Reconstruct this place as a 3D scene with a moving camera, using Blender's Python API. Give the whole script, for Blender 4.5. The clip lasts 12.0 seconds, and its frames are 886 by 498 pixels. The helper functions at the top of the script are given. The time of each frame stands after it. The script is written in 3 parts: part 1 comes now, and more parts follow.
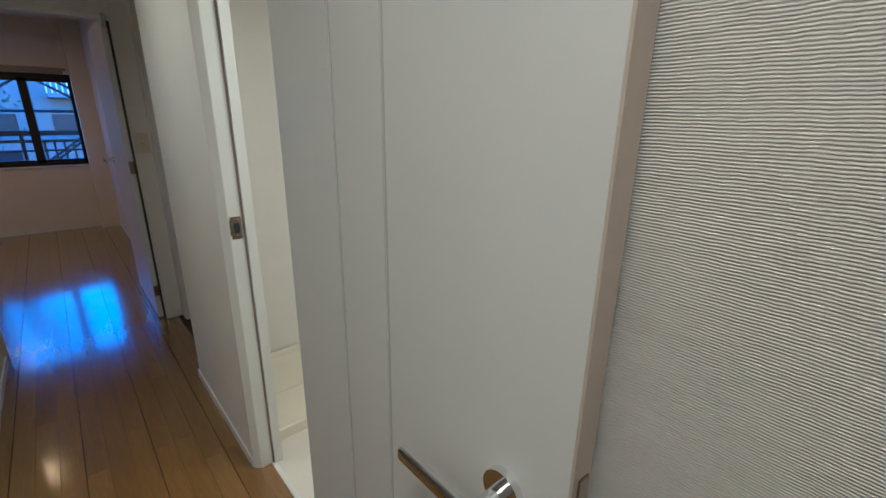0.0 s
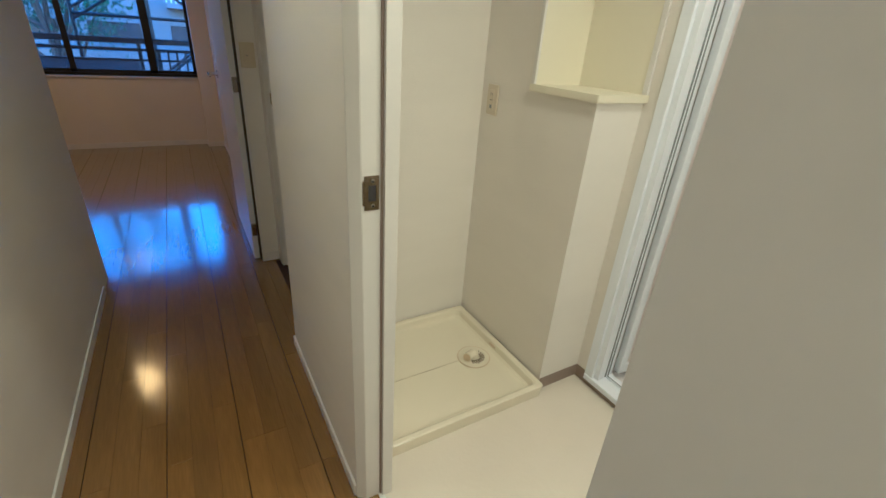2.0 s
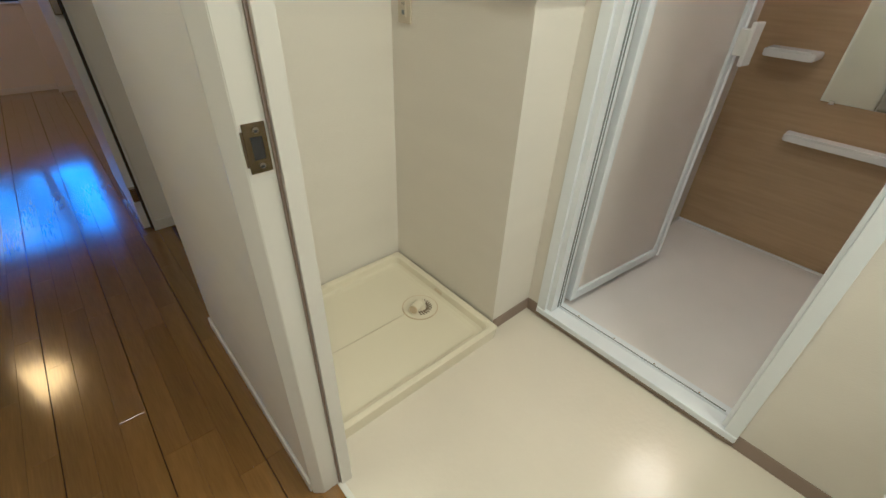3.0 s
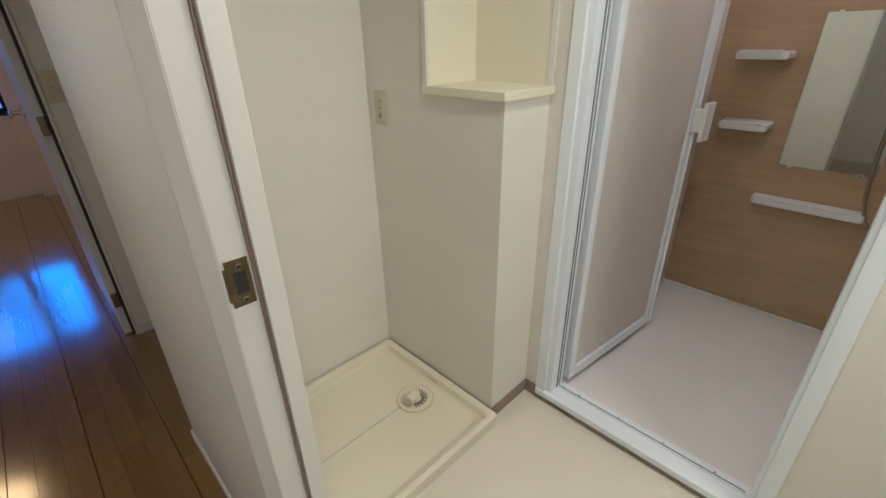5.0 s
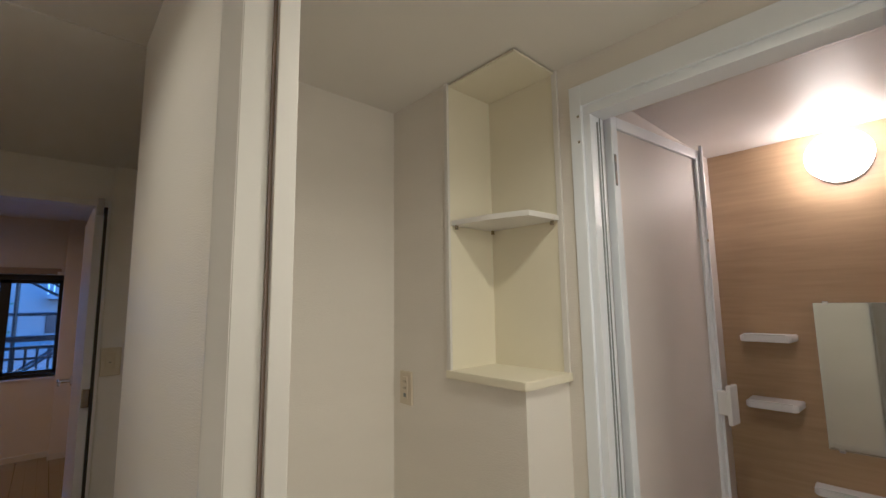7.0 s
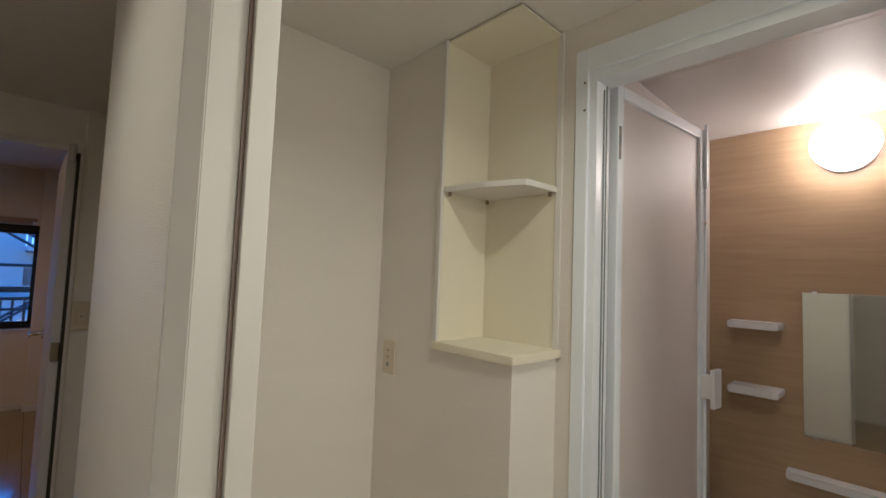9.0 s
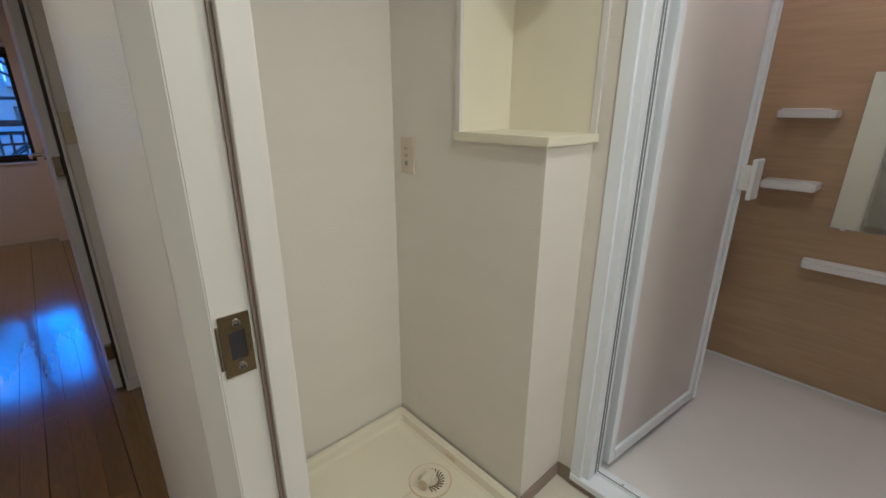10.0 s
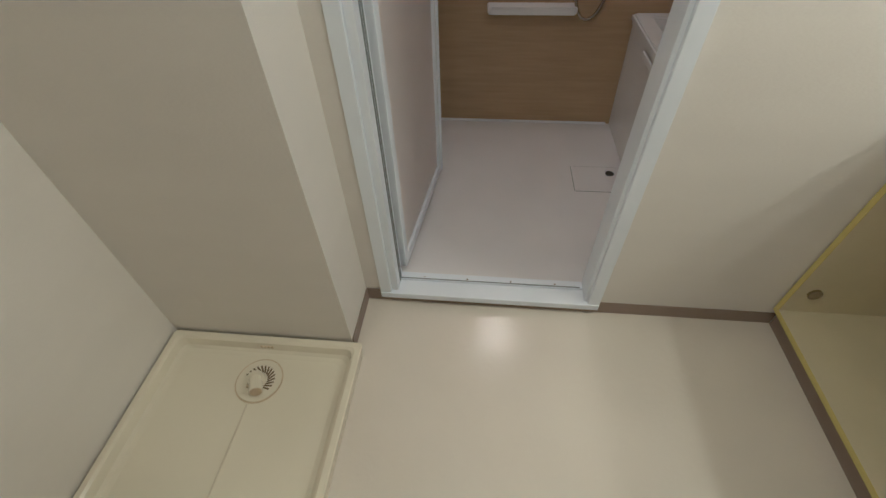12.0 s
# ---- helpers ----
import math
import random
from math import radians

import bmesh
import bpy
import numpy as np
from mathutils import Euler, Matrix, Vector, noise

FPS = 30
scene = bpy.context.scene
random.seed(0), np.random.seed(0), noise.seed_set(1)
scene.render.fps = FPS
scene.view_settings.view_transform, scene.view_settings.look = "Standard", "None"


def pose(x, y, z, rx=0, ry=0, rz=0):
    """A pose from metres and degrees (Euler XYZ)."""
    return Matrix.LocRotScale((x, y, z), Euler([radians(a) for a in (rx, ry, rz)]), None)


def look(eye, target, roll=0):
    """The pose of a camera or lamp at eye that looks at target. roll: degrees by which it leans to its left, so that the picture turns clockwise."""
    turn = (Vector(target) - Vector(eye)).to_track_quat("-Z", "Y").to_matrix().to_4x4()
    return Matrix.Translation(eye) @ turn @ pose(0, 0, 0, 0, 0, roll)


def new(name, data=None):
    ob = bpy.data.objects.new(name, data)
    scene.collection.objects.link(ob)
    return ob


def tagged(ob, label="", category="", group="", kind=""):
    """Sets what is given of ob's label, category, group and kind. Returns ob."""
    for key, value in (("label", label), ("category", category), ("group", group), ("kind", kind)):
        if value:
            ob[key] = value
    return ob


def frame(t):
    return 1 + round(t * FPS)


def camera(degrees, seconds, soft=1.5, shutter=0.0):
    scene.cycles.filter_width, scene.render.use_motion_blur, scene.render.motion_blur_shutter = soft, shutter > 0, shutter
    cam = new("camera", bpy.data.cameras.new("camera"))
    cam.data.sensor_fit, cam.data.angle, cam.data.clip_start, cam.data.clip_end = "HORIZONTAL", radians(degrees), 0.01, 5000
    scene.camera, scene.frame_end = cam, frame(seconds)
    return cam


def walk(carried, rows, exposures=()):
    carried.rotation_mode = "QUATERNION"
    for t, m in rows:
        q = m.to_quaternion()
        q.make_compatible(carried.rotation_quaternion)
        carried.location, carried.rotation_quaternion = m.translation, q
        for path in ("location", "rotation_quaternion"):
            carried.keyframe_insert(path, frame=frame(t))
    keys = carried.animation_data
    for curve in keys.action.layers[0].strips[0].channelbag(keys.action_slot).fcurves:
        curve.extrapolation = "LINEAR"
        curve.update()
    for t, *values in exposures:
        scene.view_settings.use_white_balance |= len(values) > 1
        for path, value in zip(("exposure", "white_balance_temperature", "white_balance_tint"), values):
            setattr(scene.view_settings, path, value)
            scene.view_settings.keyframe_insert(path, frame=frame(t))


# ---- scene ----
cam = camera(91.5, 12.0)
PATH = [
    (0, (0.12, 0.093, 1.397), (1.392, 1.515, 0.797), 0.9),
    (0.5, (0.123, 0.278, 1.361), (0.981, 1.977, 0.747), 1.3),
    (1, (0.157, 0.458, 1.342), (0.841, 2.199, 0.636), 2.4),
    (1.5, (0.176, 0.659, 1.327), (0.883, 2.386, 0.607), 2.9),
    (2, (0.217, 0.781, 1.319), (1.158, 2.319, 0.455), 4.2),
    (2.5, (0.298, 0.928, 1.271), (1.331, 2.286, 0.229), 3.8),
    (2.7, (0.315, 0.963, 1.263), (1.398, 2.24, 0.169), 3.8),
    (4.3, (0.401, 1.016, 1.314), (1.573, 2.132, 0.138), -0.2),
    (4.5, (0.374, 1.036, 1.305), (1.582, 2.196, 0.212), -0.2),
    (5, (0.37, 1.015, 1.336), (1.624, 2.301, 0.457), -1.1),
    (5.5, (0.359, 1.008, 1.371), (1.667, 2.397, 0.771), -1.1),
    (6, (0.347, 0.996, 1.409), (1.682, 2.449, 1.084), -0.6),
    (6.5, (0.345, 1.002, 1.421), (1.689, 2.483, 1.404), -0.5),
    (7, (0.337, 0.992, 1.43), (1.671, 2.462, 1.672), -0.8),
    (7.2, (0.334, 0.987, 1.436), (1.663, 2.448, 1.755), -0.9),
    (8.8, (0.366, 1.023, 1.435), (1.738, 2.458, 1.678), 2.2),
    (9, (0.377, 1.041, 1.415), (1.755, 2.485, 1.538), 2.2),
    (9.5, (0.394, 1.091, 1.349), (1.765, 2.528, 1.12), 1.8),
    (10, (0.419, 1.146, 1.276), (1.712, 2.534, 0.643), 0.2),
    (10.5, (0.442, 1.191, 1.209), (1.624, 2.474, 0.229), -1.9),
    (11, (0.567, 1.263, 1.165), (1.738, 2.35, -0.039), -4.6),
    (11.5, (0.621, 1.342, 1.168), (1.898, 2.083, -0.182), -4.8),
    (12, (0.604, 1.359, 1.306), (1.975, 1.525, -0.14), -2.0),
]
walk(cam, [(t, look(*p)) for t, *p in PATH], [(0.0, 2.58, 3260, 12), (0.5, 2.82, 3400, 12), (1.5, 2.85, 3470, 9), (2.6, 2.90, 3450, 9), (4.3, 2.84, 3400, 14), (5.5, 2.70, 3400, 14), (6.5, 2.50, 3550, 17), (9.2, 2.37, 3500, 16), (10.2, 2.64, 3370, 15), (10.8, 2.69, 3440, 16), (11.4, 2.52, 3400, 15), (12.0, 2.4, 3400, 14)])

# ---- world and lights ----
world = bpy.data.worlds.new("dusk_sky")
scene.world = world
world.use_nodes = True
wn = world.node_tree
wn.nodes.clear()
sky = wn.nodes.new("ShaderNodeTexSky")
sky.sky_type = "NISHITA"
sky.sun_disc = False
sky.sun_elevation = radians(8.0)
sky.ozone_density = 2.5
sky.dust_density = 0.3
sky.sun_rotation = radians(180.0)
sky_bg = wn.nodes.new("ShaderNodeBackground")
sky_bg.inputs["Strength"].default_value = 0.15
sky_out = wn.nodes.new("ShaderNodeOutputWorld")
wn.links.new(sky.outputs[0], sky_bg.inputs["Color"])
wn.links.new(sky_bg.outputs[0], sky_out.inputs["Surface"])


def area_lamp(name, at, target, size, watts, colour, size_y=None, spread=180):
    data = bpy.data.lights.new(name, "AREA")
    data.shape = "RECTANGLE" if size_y else "DISK"
    data.size, data.energy, data.color = size, watts, colour
    data.spread = radians(spread)
    if size_y:
        data.size_y = size_y
    ob = new(name, data)
    ob.matrix_world = look(at, target)
    return ob


WARM, TUBE = (1.0, 0.43, 0.06), (1.0, 0.59, 0.182)
area_lamp("wash_room_light", (1.02, 1.22, 2.19), (1.02, 1.22, 0), 0.14, 1.25, TUBE, spread=150)
area_lamp("vanity_light", (1.15, -0.06, 1.98), (1.15, 1.0, 0.6), 0.45, 0.95, TUBE, 0.06, spread=150)
area_lamp("vanity_light_low", (1.15, -0.06, 1.47), (1.15, 1.2, 0.9), 0.45, 0.68, TUBE, 0.06, spread=160)
area_lamp("hall_light", (-0.05, 1.9, 2.17), (-0.05, 1.9, 0), 0.34, 0.78, TUBE, spread=150)
# added fill with no fixture, brightens the folded-back door and near wall
area_lamp("hall_fill_near", (-0.12, 0.0, 2.17), (-0.12, 0.0, 0), 0.25, 1.2, TUBE, spread=150)
area_lamp("side_room_light", (-0.95, 0.9, 2.15), (-0.95, 0.9, 0), 0.4, 0.5, TUBE, spread=150)
area_lamp("living_light", (-0.74, 5.3, 2.15), (-0.74, 5.3, 0), 0.58, 2.1, WARM)


# ---- materials ----
def material(name, colour, rough=0.5, metal=0.0, vary=0.04, scale=6.0, bump=0.0, bump_scale=60.0, stretch=(1, 1, 1), per_piece=0.0, spec=0.5, grain=0.0):
    """A painted, plastic or metal surface: broad stains, fine grain and relief."""
    m = bpy.data.materials.new(name)
    m.use_nodes = True
    n, l = m.node_tree.nodes, m.node_tree.links
    b = n["Principled BSDF"]
    b.inputs["Metallic"].default_value = metal
    b.inputs["Specular IOR Level"].default_value = spec
    co = n.new("ShaderNodeTexCoord")
    mp = n.new("ShaderNodeMapping")
    mp.inputs["Scale"].default_value = stretch
    l.new(co.outputs["Object"], mp.inputs["Vector"])
    big = n.new("ShaderNodeTexNoise")
    big.inputs["Scale"].default_value, big.inputs["Detail"].default_value = scale, 5
    l.new(mp.outputs[0], big.inputs["Vector"])
    fine = n.new("ShaderNodeTexNoise")
    fine.inputs["Scale"].default_value, fine.inputs["Detail"].default_value = bump_scale, 4
    l.new(mp.outputs[0], fine.inputs["Vector"])
    ramp = n.new("ShaderNodeMapRange")
    ramp.inputs["From Min"].default_value, ramp.inputs["From Max"].default_value = 0.3, 0.7
    ramp.inputs["To Min"].default_value, ramp.inputs["To Max"].default_value = 1 - vary, 1 + vary
    l.new(big.outputs["Fac"], ramp.inputs["Value"])
    val = ramp.outputs[0]
    if grain:
        g = n.new("ShaderNodeMapRange")
        g.inputs["From Min"].default_value, g.inputs["From Max"].default_value = 0.3, 0.7
        g.inputs["To Min"].default_value, g.inputs["To Max"].default_value = 1 - grain, 1 + grain
        l.new(fine.outputs["Fac"], g.inputs["Value"])
        mul = n.new("ShaderNodeMath")
        mul.operation = "MULTIPLY"
        l.new(val, mul.inputs[0]), l.new(g.outputs[0], mul.inputs[1])
        val = mul.outputs[0]
    if per_piece:
        info = n.new("ShaderNodeObjectInfo")
        pr = n.new("ShaderNodeMapRange")
        pr.inputs["To Min"].default_value, pr.inputs["To Max"].default_value = 1 - per_piece, 1 + per_piece
        l.new(info.outputs["Random"], pr.inputs["Value"])
        mul = n.new("ShaderNodeMath")
        mul.operation = "MULTIPLY"
        l.new(val, mul.inputs[0]), l.new(pr.outputs[0], mul.inputs[1])
        val = mul.outputs[0]
    hsv = n.new("ShaderNodeHueSaturation")
    hsv.inputs["Color"].default_value = (*colour, 1)
    l.new(val, hsv.inputs["Value"])
    l.new(hsv.outputs[0], b.inputs["Base Color"])
    rr = n.new("ShaderNodeMapRange")
    rr.inputs["To Min"].default_value, rr.inputs["To Max"].default_value = max(rough - 0.03, 0.02), min(rough + 0.03, 1)
    l.new(big.outputs["Fac"], rr.inputs["Value"])
    l.new(rr.outputs[0], b.inputs["Roughness"])
    if bump:
        bp = n.new("ShaderNodeBump")
        bp.inputs["Strength"].default_value, bp.inputs["Distance"].default_value = bump, 0.002
        l.new(fine.outputs["Fac"], bp.inputs["Height"])
        l.new(bp.outputs[0], b.inputs["Normal"])
    return m


M_PAPER = material("wall_paper", (0.79, 0.757, 0.68), 0.6, bump=0.5, bump_scale=90, stretch=(1, 1, 4), vary=0.02, scale=2)
M_RIB = material("ribbed_paper", (0.70, 0.66, 0.60), 0.8, bump=1.0, bump_scale=40, stretch=(0.5, 0.5, 9), vary=0.02, scale=2)

_rib = M_RIB.node_tree
_wave = _rib.nodes.new("ShaderNodeTexWave")
_wave.bands_direction = "Z"
for _k, _v in (("Scale", 112.0), ("Distortion", 3.5), ("Detail", 3.0), ("Detail Scale", 0.35), ("Detail Roughness", 0.6)):
    _wave.inputs[_k].default_value = _v
_rib.links.new(_rib.nodes["Texture Coordinate"].outputs["Object"], _wave.inputs["Vector"])
_rib.nodes["Bump"].inputs["Distance"].default_value = 0.0007
_rib.links.new(_wave.outputs["Fac"], _rib.nodes["Bump"].inputs["Height"])
M_CEIL = material("ceiling_paper", (0.76, 0.74, 0.68), 0.85, bump=0.3, bump_scale=120, vary=0.02, scale=2)
M_LIVING = material("living_paper", (0.74, 0.68, 0.59), 0.8, bump=0.3, bump_scale=120, vary=0.03, scale=2)
M_TRIM = material("trim_paint", (0.74, 0.72, 0.67), 0.4, bump=0.1, bump_scale=40, vary=0.02, scale=3)
M_DOOR = material("door_laminate", (0.76, 0.74, 0.71), 0.42, bump=0.25, bump_scale=50, stretch=(1, 1, 0.15), vary=0.02, scale=3)
M_GROOVE_SHADE = material("groove_shade", (0.56, 0.55, 0.52), 0.5, vary=0.04)
M_EDGE = material("edge_band", (0.55, 0.47, 0.38), 0.5, vary=0.05)
M_RAIL = material("rail_box", (0.30, 0.24, 0.21), 0.5, vary=0.05)
M_BROWN = material("vinyl_base", (0.30, 0.24, 0.19), 0.5, vary=0.06)
M_VINYL = material("cream_vinyl", (0.74, 0.69, 0.57), 0.15, bump=0.4, bump_scale=55, vary=0.03, scale=3)
M_PAN = material("pan_plastic", (0.80, 0.75, 0.56), 0.13, vary=0.012, scale=3, bump=0.03, bump_scale=120)
M_PANDARK = material("drain_slots", (0.16, 0.12, 0.07), 0.6)
M_TAN = material("aged_plastic", (0.60, 0.50, 0.30), 0.4, vary=0.12, scale=30)
M_WHITE = material("white_resin", (0.82, 0.82, 0.82), 0.25, vary=0.02, scale=5)
M_ALU = material("white_frame", (0.84, 0.87, 0.94), 0.3, vary=0.02, scale=5)
M_GREYSEAL = material("grey_gasket", (0.25, 0.27, 0.28), 0.6)
M_BATHFLOOR = material("bath_floor", (0.80, 0.78, 0.78), 0.35, bump=0.2, bump_scale=140, vary=0.03, scale=3)
M_BATHWALL = material("bath_panel", (0.74, 0.71, 0.68), 0.22, vary=0.02)
M_BATHCEIL = material("bath_ceiling", (0.70, 0.67, 0.65), 0.5, vary=0.02)
M_NICHE = material("niche_board", (0.80, 0.76, 0.57), 0.45, vary=0.02, scale=3)
M_SWITCH = material("ivory_plastic", (0.66, 0.60, 0.44), 0.35, vary=0.03)
M_STEEL = material("brushed_steel", (0.40, 0.35, 0.27), 0.20, metal=1.0, vary=0.08, scale=20, bump=0.15, bump_scale=120)
M_CHROME = material("chrome", (0.82, 0.82, 0.84), 0.08, metal=1.0)
M_DARK = material("dark_hole", (0.03, 0.03, 0.035), 0.5)
M_BRONZE = material("bronze_aluminium", (0.022, 0.02, 0.02), 0.4, metal=0.3)
M_OAK = material("oak_strip", (0.21, 0.116, 0.009), 0.16, vary=0.12, scale=3, bump=0.10, bump_scale=30, stretch=(7, 0.4, 1), per_piece=0.13, grain=0.10)
_varnish = M_OAK.node_tree.nodes["Principled BSDF"]
_varnish.inputs["Coat Weight"].default_value = 1.0
_varnish.inputs["Coat Roughness"].default_value = 0.10
M_GAP = material("floor_gap", (0.05, 0.022, 0.01), 0.6)
M_WOODPANEL = material("wood_print_panel", (0.44, 0.325, 0.165), 0.3, vary=0.06, scale=1.5, bump_scale=7, stretch=(1, 0.6, 9), grain=0.07)
M_CABINET = material("cabinet_board", (0.66, 0.60, 0.36), 0.45, vary=0.04)
M_CABEDGE = material("yellow_edge", (0.62, 0.54, 0.10), 0.4, vary=0.04)
M_FACADE = material("facade_tile", (0.06, 0.065, 0.075), 0.7, vary=0.1, scale=0.6)
M_FACADE2 = material("balcony_panel", (0.19, 0.205, 0.225), 0.6, vary=0.06)
M_LEAF = material("leaf", (0.05, 0.10, 0.035), 0.5, vary=0.3, scale=3)
M_BARK = material("bark", (0.09, 0.07, 0.05), 0.9)
M_GROUND = material("ground_concrete", (0.22, 0.22, 0.22), 0.9, vary=0.12, scale=0.5)


def glass(name, colour, rough, transmission=1.0):
    m = bpy.data.materials.new(name)
    m.use_nodes = True
    b = m.node_tree.nodes["Principled BSDF"]
    b.inputs["Base Color"].default_value = (*colour, 1)
    b.inputs["Roughness"].default_value = rough
    b.inputs["Transmission Weight"].default_value = transmission
    b.inputs["IOR"].default_value = 1.45
    return m


M_GLASS = glass("window_glass", (0.96, 0.98, 1.0), 0.0)
M_FROST = glass("frosted_pane", (0.90, 0.85, 0.81), 0.5, 0.35)
M_MIRROR = material("mirror", (0.80, 0.83, 0.80), 0.02, metal=1.0, vary=0.0)


def glowing(name, colour, strength):
    m = bpy.data.materials.new(name)
    m.use_nodes = True
    b = m.node_tree.nodes["Principled BSDF"]
    b.inputs["Emission Color"].default_value = (*colour, 1)
    b.inputs["Emission Strength"].default_value = strength
    return m


M_GLOBE = glowing("lit_globe", (1.0, 0.55, 0.19), 4.9)


# ---- mesh helpers ----
def box(bm, x0, y0, z0, x1, y1, z1, bevel=0.0, segments=2):
    made = bmesh.ops.create_cube(bm, size=1.0)["verts"]
    bmesh.ops.scale(bm, vec=(x1 - x0, y1 - y0, z1 - z0), verts=made)
    bmesh.ops.translate(bm, vec=((x0 + x1) / 2, (y0 + y1) / 2, (z0 + z1) / 2), verts=made)
    if bevel:
        edges = list({e for v in made for e in v.link_edges})
        bmesh.ops.bevel(bm, geom=edges, offset=bevel, segments=segments, affect="EDGES", profile=0.5)
    return bm


def boxes(*rows, bevel=0.0):
    bm = bmesh.new()
    for r in rows:
        box(bm, *r, bevel=bevel)
    return bm


def prism(points, z0, z1, bevel=0.0):
    """A flat shape in plan, drawn up from z0 to z1."""
    bm = bmesh.new()
    low = [bm.verts.new((x, y, z0)) for x, y in points]
    high = [bm.verts.new((x, y, z1)) for x, y in points]
    bm.faces.new(high), bm.faces.new(low[::-1])
    for i in range(len(points)):
        j = (i + 1) % len(points)
        bm.faces.new((low[i], low[j], high[j], high[i]))
    bmesh.ops.recalc_face_normals(bm, faces=bm.faces)
    if bevel:
        bmesh.ops.bevel(bm, geom=list(bm.edges), offset=bevel, segments=2, affect="EDGES")
    return bm


def tube(bm, a, b, radius, radius2=None, sides=20):
    a, b = Vector(a), Vector(b)
    made = bmesh.ops.create_cone(bm, cap_ends=True, segments=sides, radius1=radius, radius2=radius if radius2 is None else radius2, depth=(b - a).length)["verts"]
    turn = (b - a).to_track_quat("Z", "Y").to_matrix().to_4x4()
    bmesh.ops.transform(bm, matrix=Matrix.Translation((a + b) / 2) @ turn, verts=made)
    return bm


def tubes(*rows, sides=20):
    bm = bmesh.new()
    for r in rows:
        tube(bm, *r, sides=sides)
    return bm


def mesh_of(name, bm, mat, smooth=False):
    data = bpy.data.meshes.new(name)
    if smooth:
        for f in bm.faces:
            f.smooth = True
    bm.to_mesh(data)
    bm.free()
    data.materials.append(mat)
    return data


def part(name, bm, mat, parent, label="", smooth=False):
    ob = new(name, mesh_of(name, bm, mat, smooth))
    ob.parent = parent
    if parent:
        ob.matrix_parent_inverse = Matrix.Translation(parent.location).inverted()
    return tagged(ob, label)


def setting(name, bm, mat, label):
    return tagged(new(name, mesh_of(name, bm, mat)), label, name.split("_")[0], kind="structure")


def thing(name, at, label, category, group=""):
    ob = new(name)
    ob.location = at
    ob.empty_display_size = 0.05
    return tagged(ob, label, category, group)


# ---- plan, in metres ----
HL, HR = -0.300, 0.50            # hall walls
WL, WR = 0.590, 1.570            # wash room walls
JN, JF = 0.893, 1.63             # clear door opening of the wash room
WB, HE = 2.397, 2.495            # back wall of the wash room; end of the hall's wall
CEIL = 2.21
LY, WY = 3.405, 6.81             # the living room's two end walls
LX0, LX1, LCEIL = -3.2, 0.598, 2.30
BX1, BY0, BY1, BCEIL = 2.838, 0.02, 1.680, 2.155
FY0, FY1, FZ0, FZ1 = 0.926, 1.710, 0.030, 2.120   # bathroom door frame
SX, SY, NY, NZ0, NZ1 = 1.347, 1.767, 2.070, 1.203, 2.206   # pipe shaft and its niche
FLOOR = -0.012
DOOR_TOP = 1.98

# ---- large structure ----
setting("floor_hall", boxes((-1.5, -1.4, -0.1, 0.575, LY, FLOOR), (0.575, HE, -0.1, 1.7, LY, FLOOR), (LX0 - 0.1, LY, -0.1, LX1 + 0.15, WY, FLOOR)), M_GAP, "dark bed under glossy oak strip flooring")
setting("floor_wash_room", boxes((0.577, -0.2, -0.1, 1.569, WB + 0.02, 0.0)), M_VINYL, "cream vinyl sheet floor of the wash room")
setting("ceiling_hall", boxes((-1.5, -1.4, CEIL, 0.6, LY + 0.1, CEIL + 0.1), (0.6, HE, CEIL, 1.7, LY + 0.1, CEIL + 0.1)), M_CEIL, "white papered hall ceiling")
bm = bmesh.new()
box(bm, HL - 0.1, HE, 2.06, 1.6, LY + 0.02, CEIL)
for v in bm.verts:
    if v.co.y < HE + 0.01 and v.co.z < 2.1:
        v.co.z = CEIL - 0.004
setting("ceiling_hall_end", bm, M_CEIL, "papered ceiling sloping down at the end of the hall")
setting("ceiling_wash_room", boxes((0.6, -0.2, CEIL, 1.7, HE, CEIL + 0.1)), M_CEIL, "white papered wash room ceiling")
setting("ceiling_living_room", boxes((LX0 - 0.1, LY + 0.1, LCEIL, LX1 + 0.1, WY + 0.15, LCEIL + 0.1)), M_CEIL, "white papered living room ceiling")
setting("wall_hall_left", boxes((HL - 0.1, 1.36, 0, HL, 3.33, CEIL), (HL - 0.1, -1.4, 0, HL, 0.48, CEIL), (HL - 0.1, 0.48, DOOR_TOP, HL, 1.36, CEIL)), M_PAPER, "white papered hall wall with fine horizontal texture")
setting("wall_left_room", boxes((-1.5, -1.4, 0, -1.4, 2.5, CEIL), (-1.4, 2.4, 0, HL - 0.1, 2.5, CEIL)), M_PAPER, "white papered wall of the side room")
setting("wall_hall_right", boxes((HR, JF + 0.025, 0, WL, HE, CEIL), (HR, JN - 0.025, DOOR_TOP + 0.025, WL, JF + 0.025, CEIL)), M_PAPER, "white papered hall wall beside the wash room door")
setting("wall_hall_ribbed", boxes((HR, -1.4, 0, WL, JN - 0.025, CEIL)), M_RIB, "hall wall papered with a coarse horizontal rib")
setting("wall_hall_near", boxes((-1.5, -1.5, 0, 0.7, -1.4, CEIL)), M_PAPER, "white papered end wall of the hall")
setting("wall_wash_back", boxes((WL, WB, 0, 1.75, HE, CEIL)), M_PAPER, "white papered back wall of the washing machine place")
setting("wall_wash_near", boxes((WL, -0.3, 0, 1.75, -0.2, CEIL)), M_PAPER, "white papered wall behind the vanity")
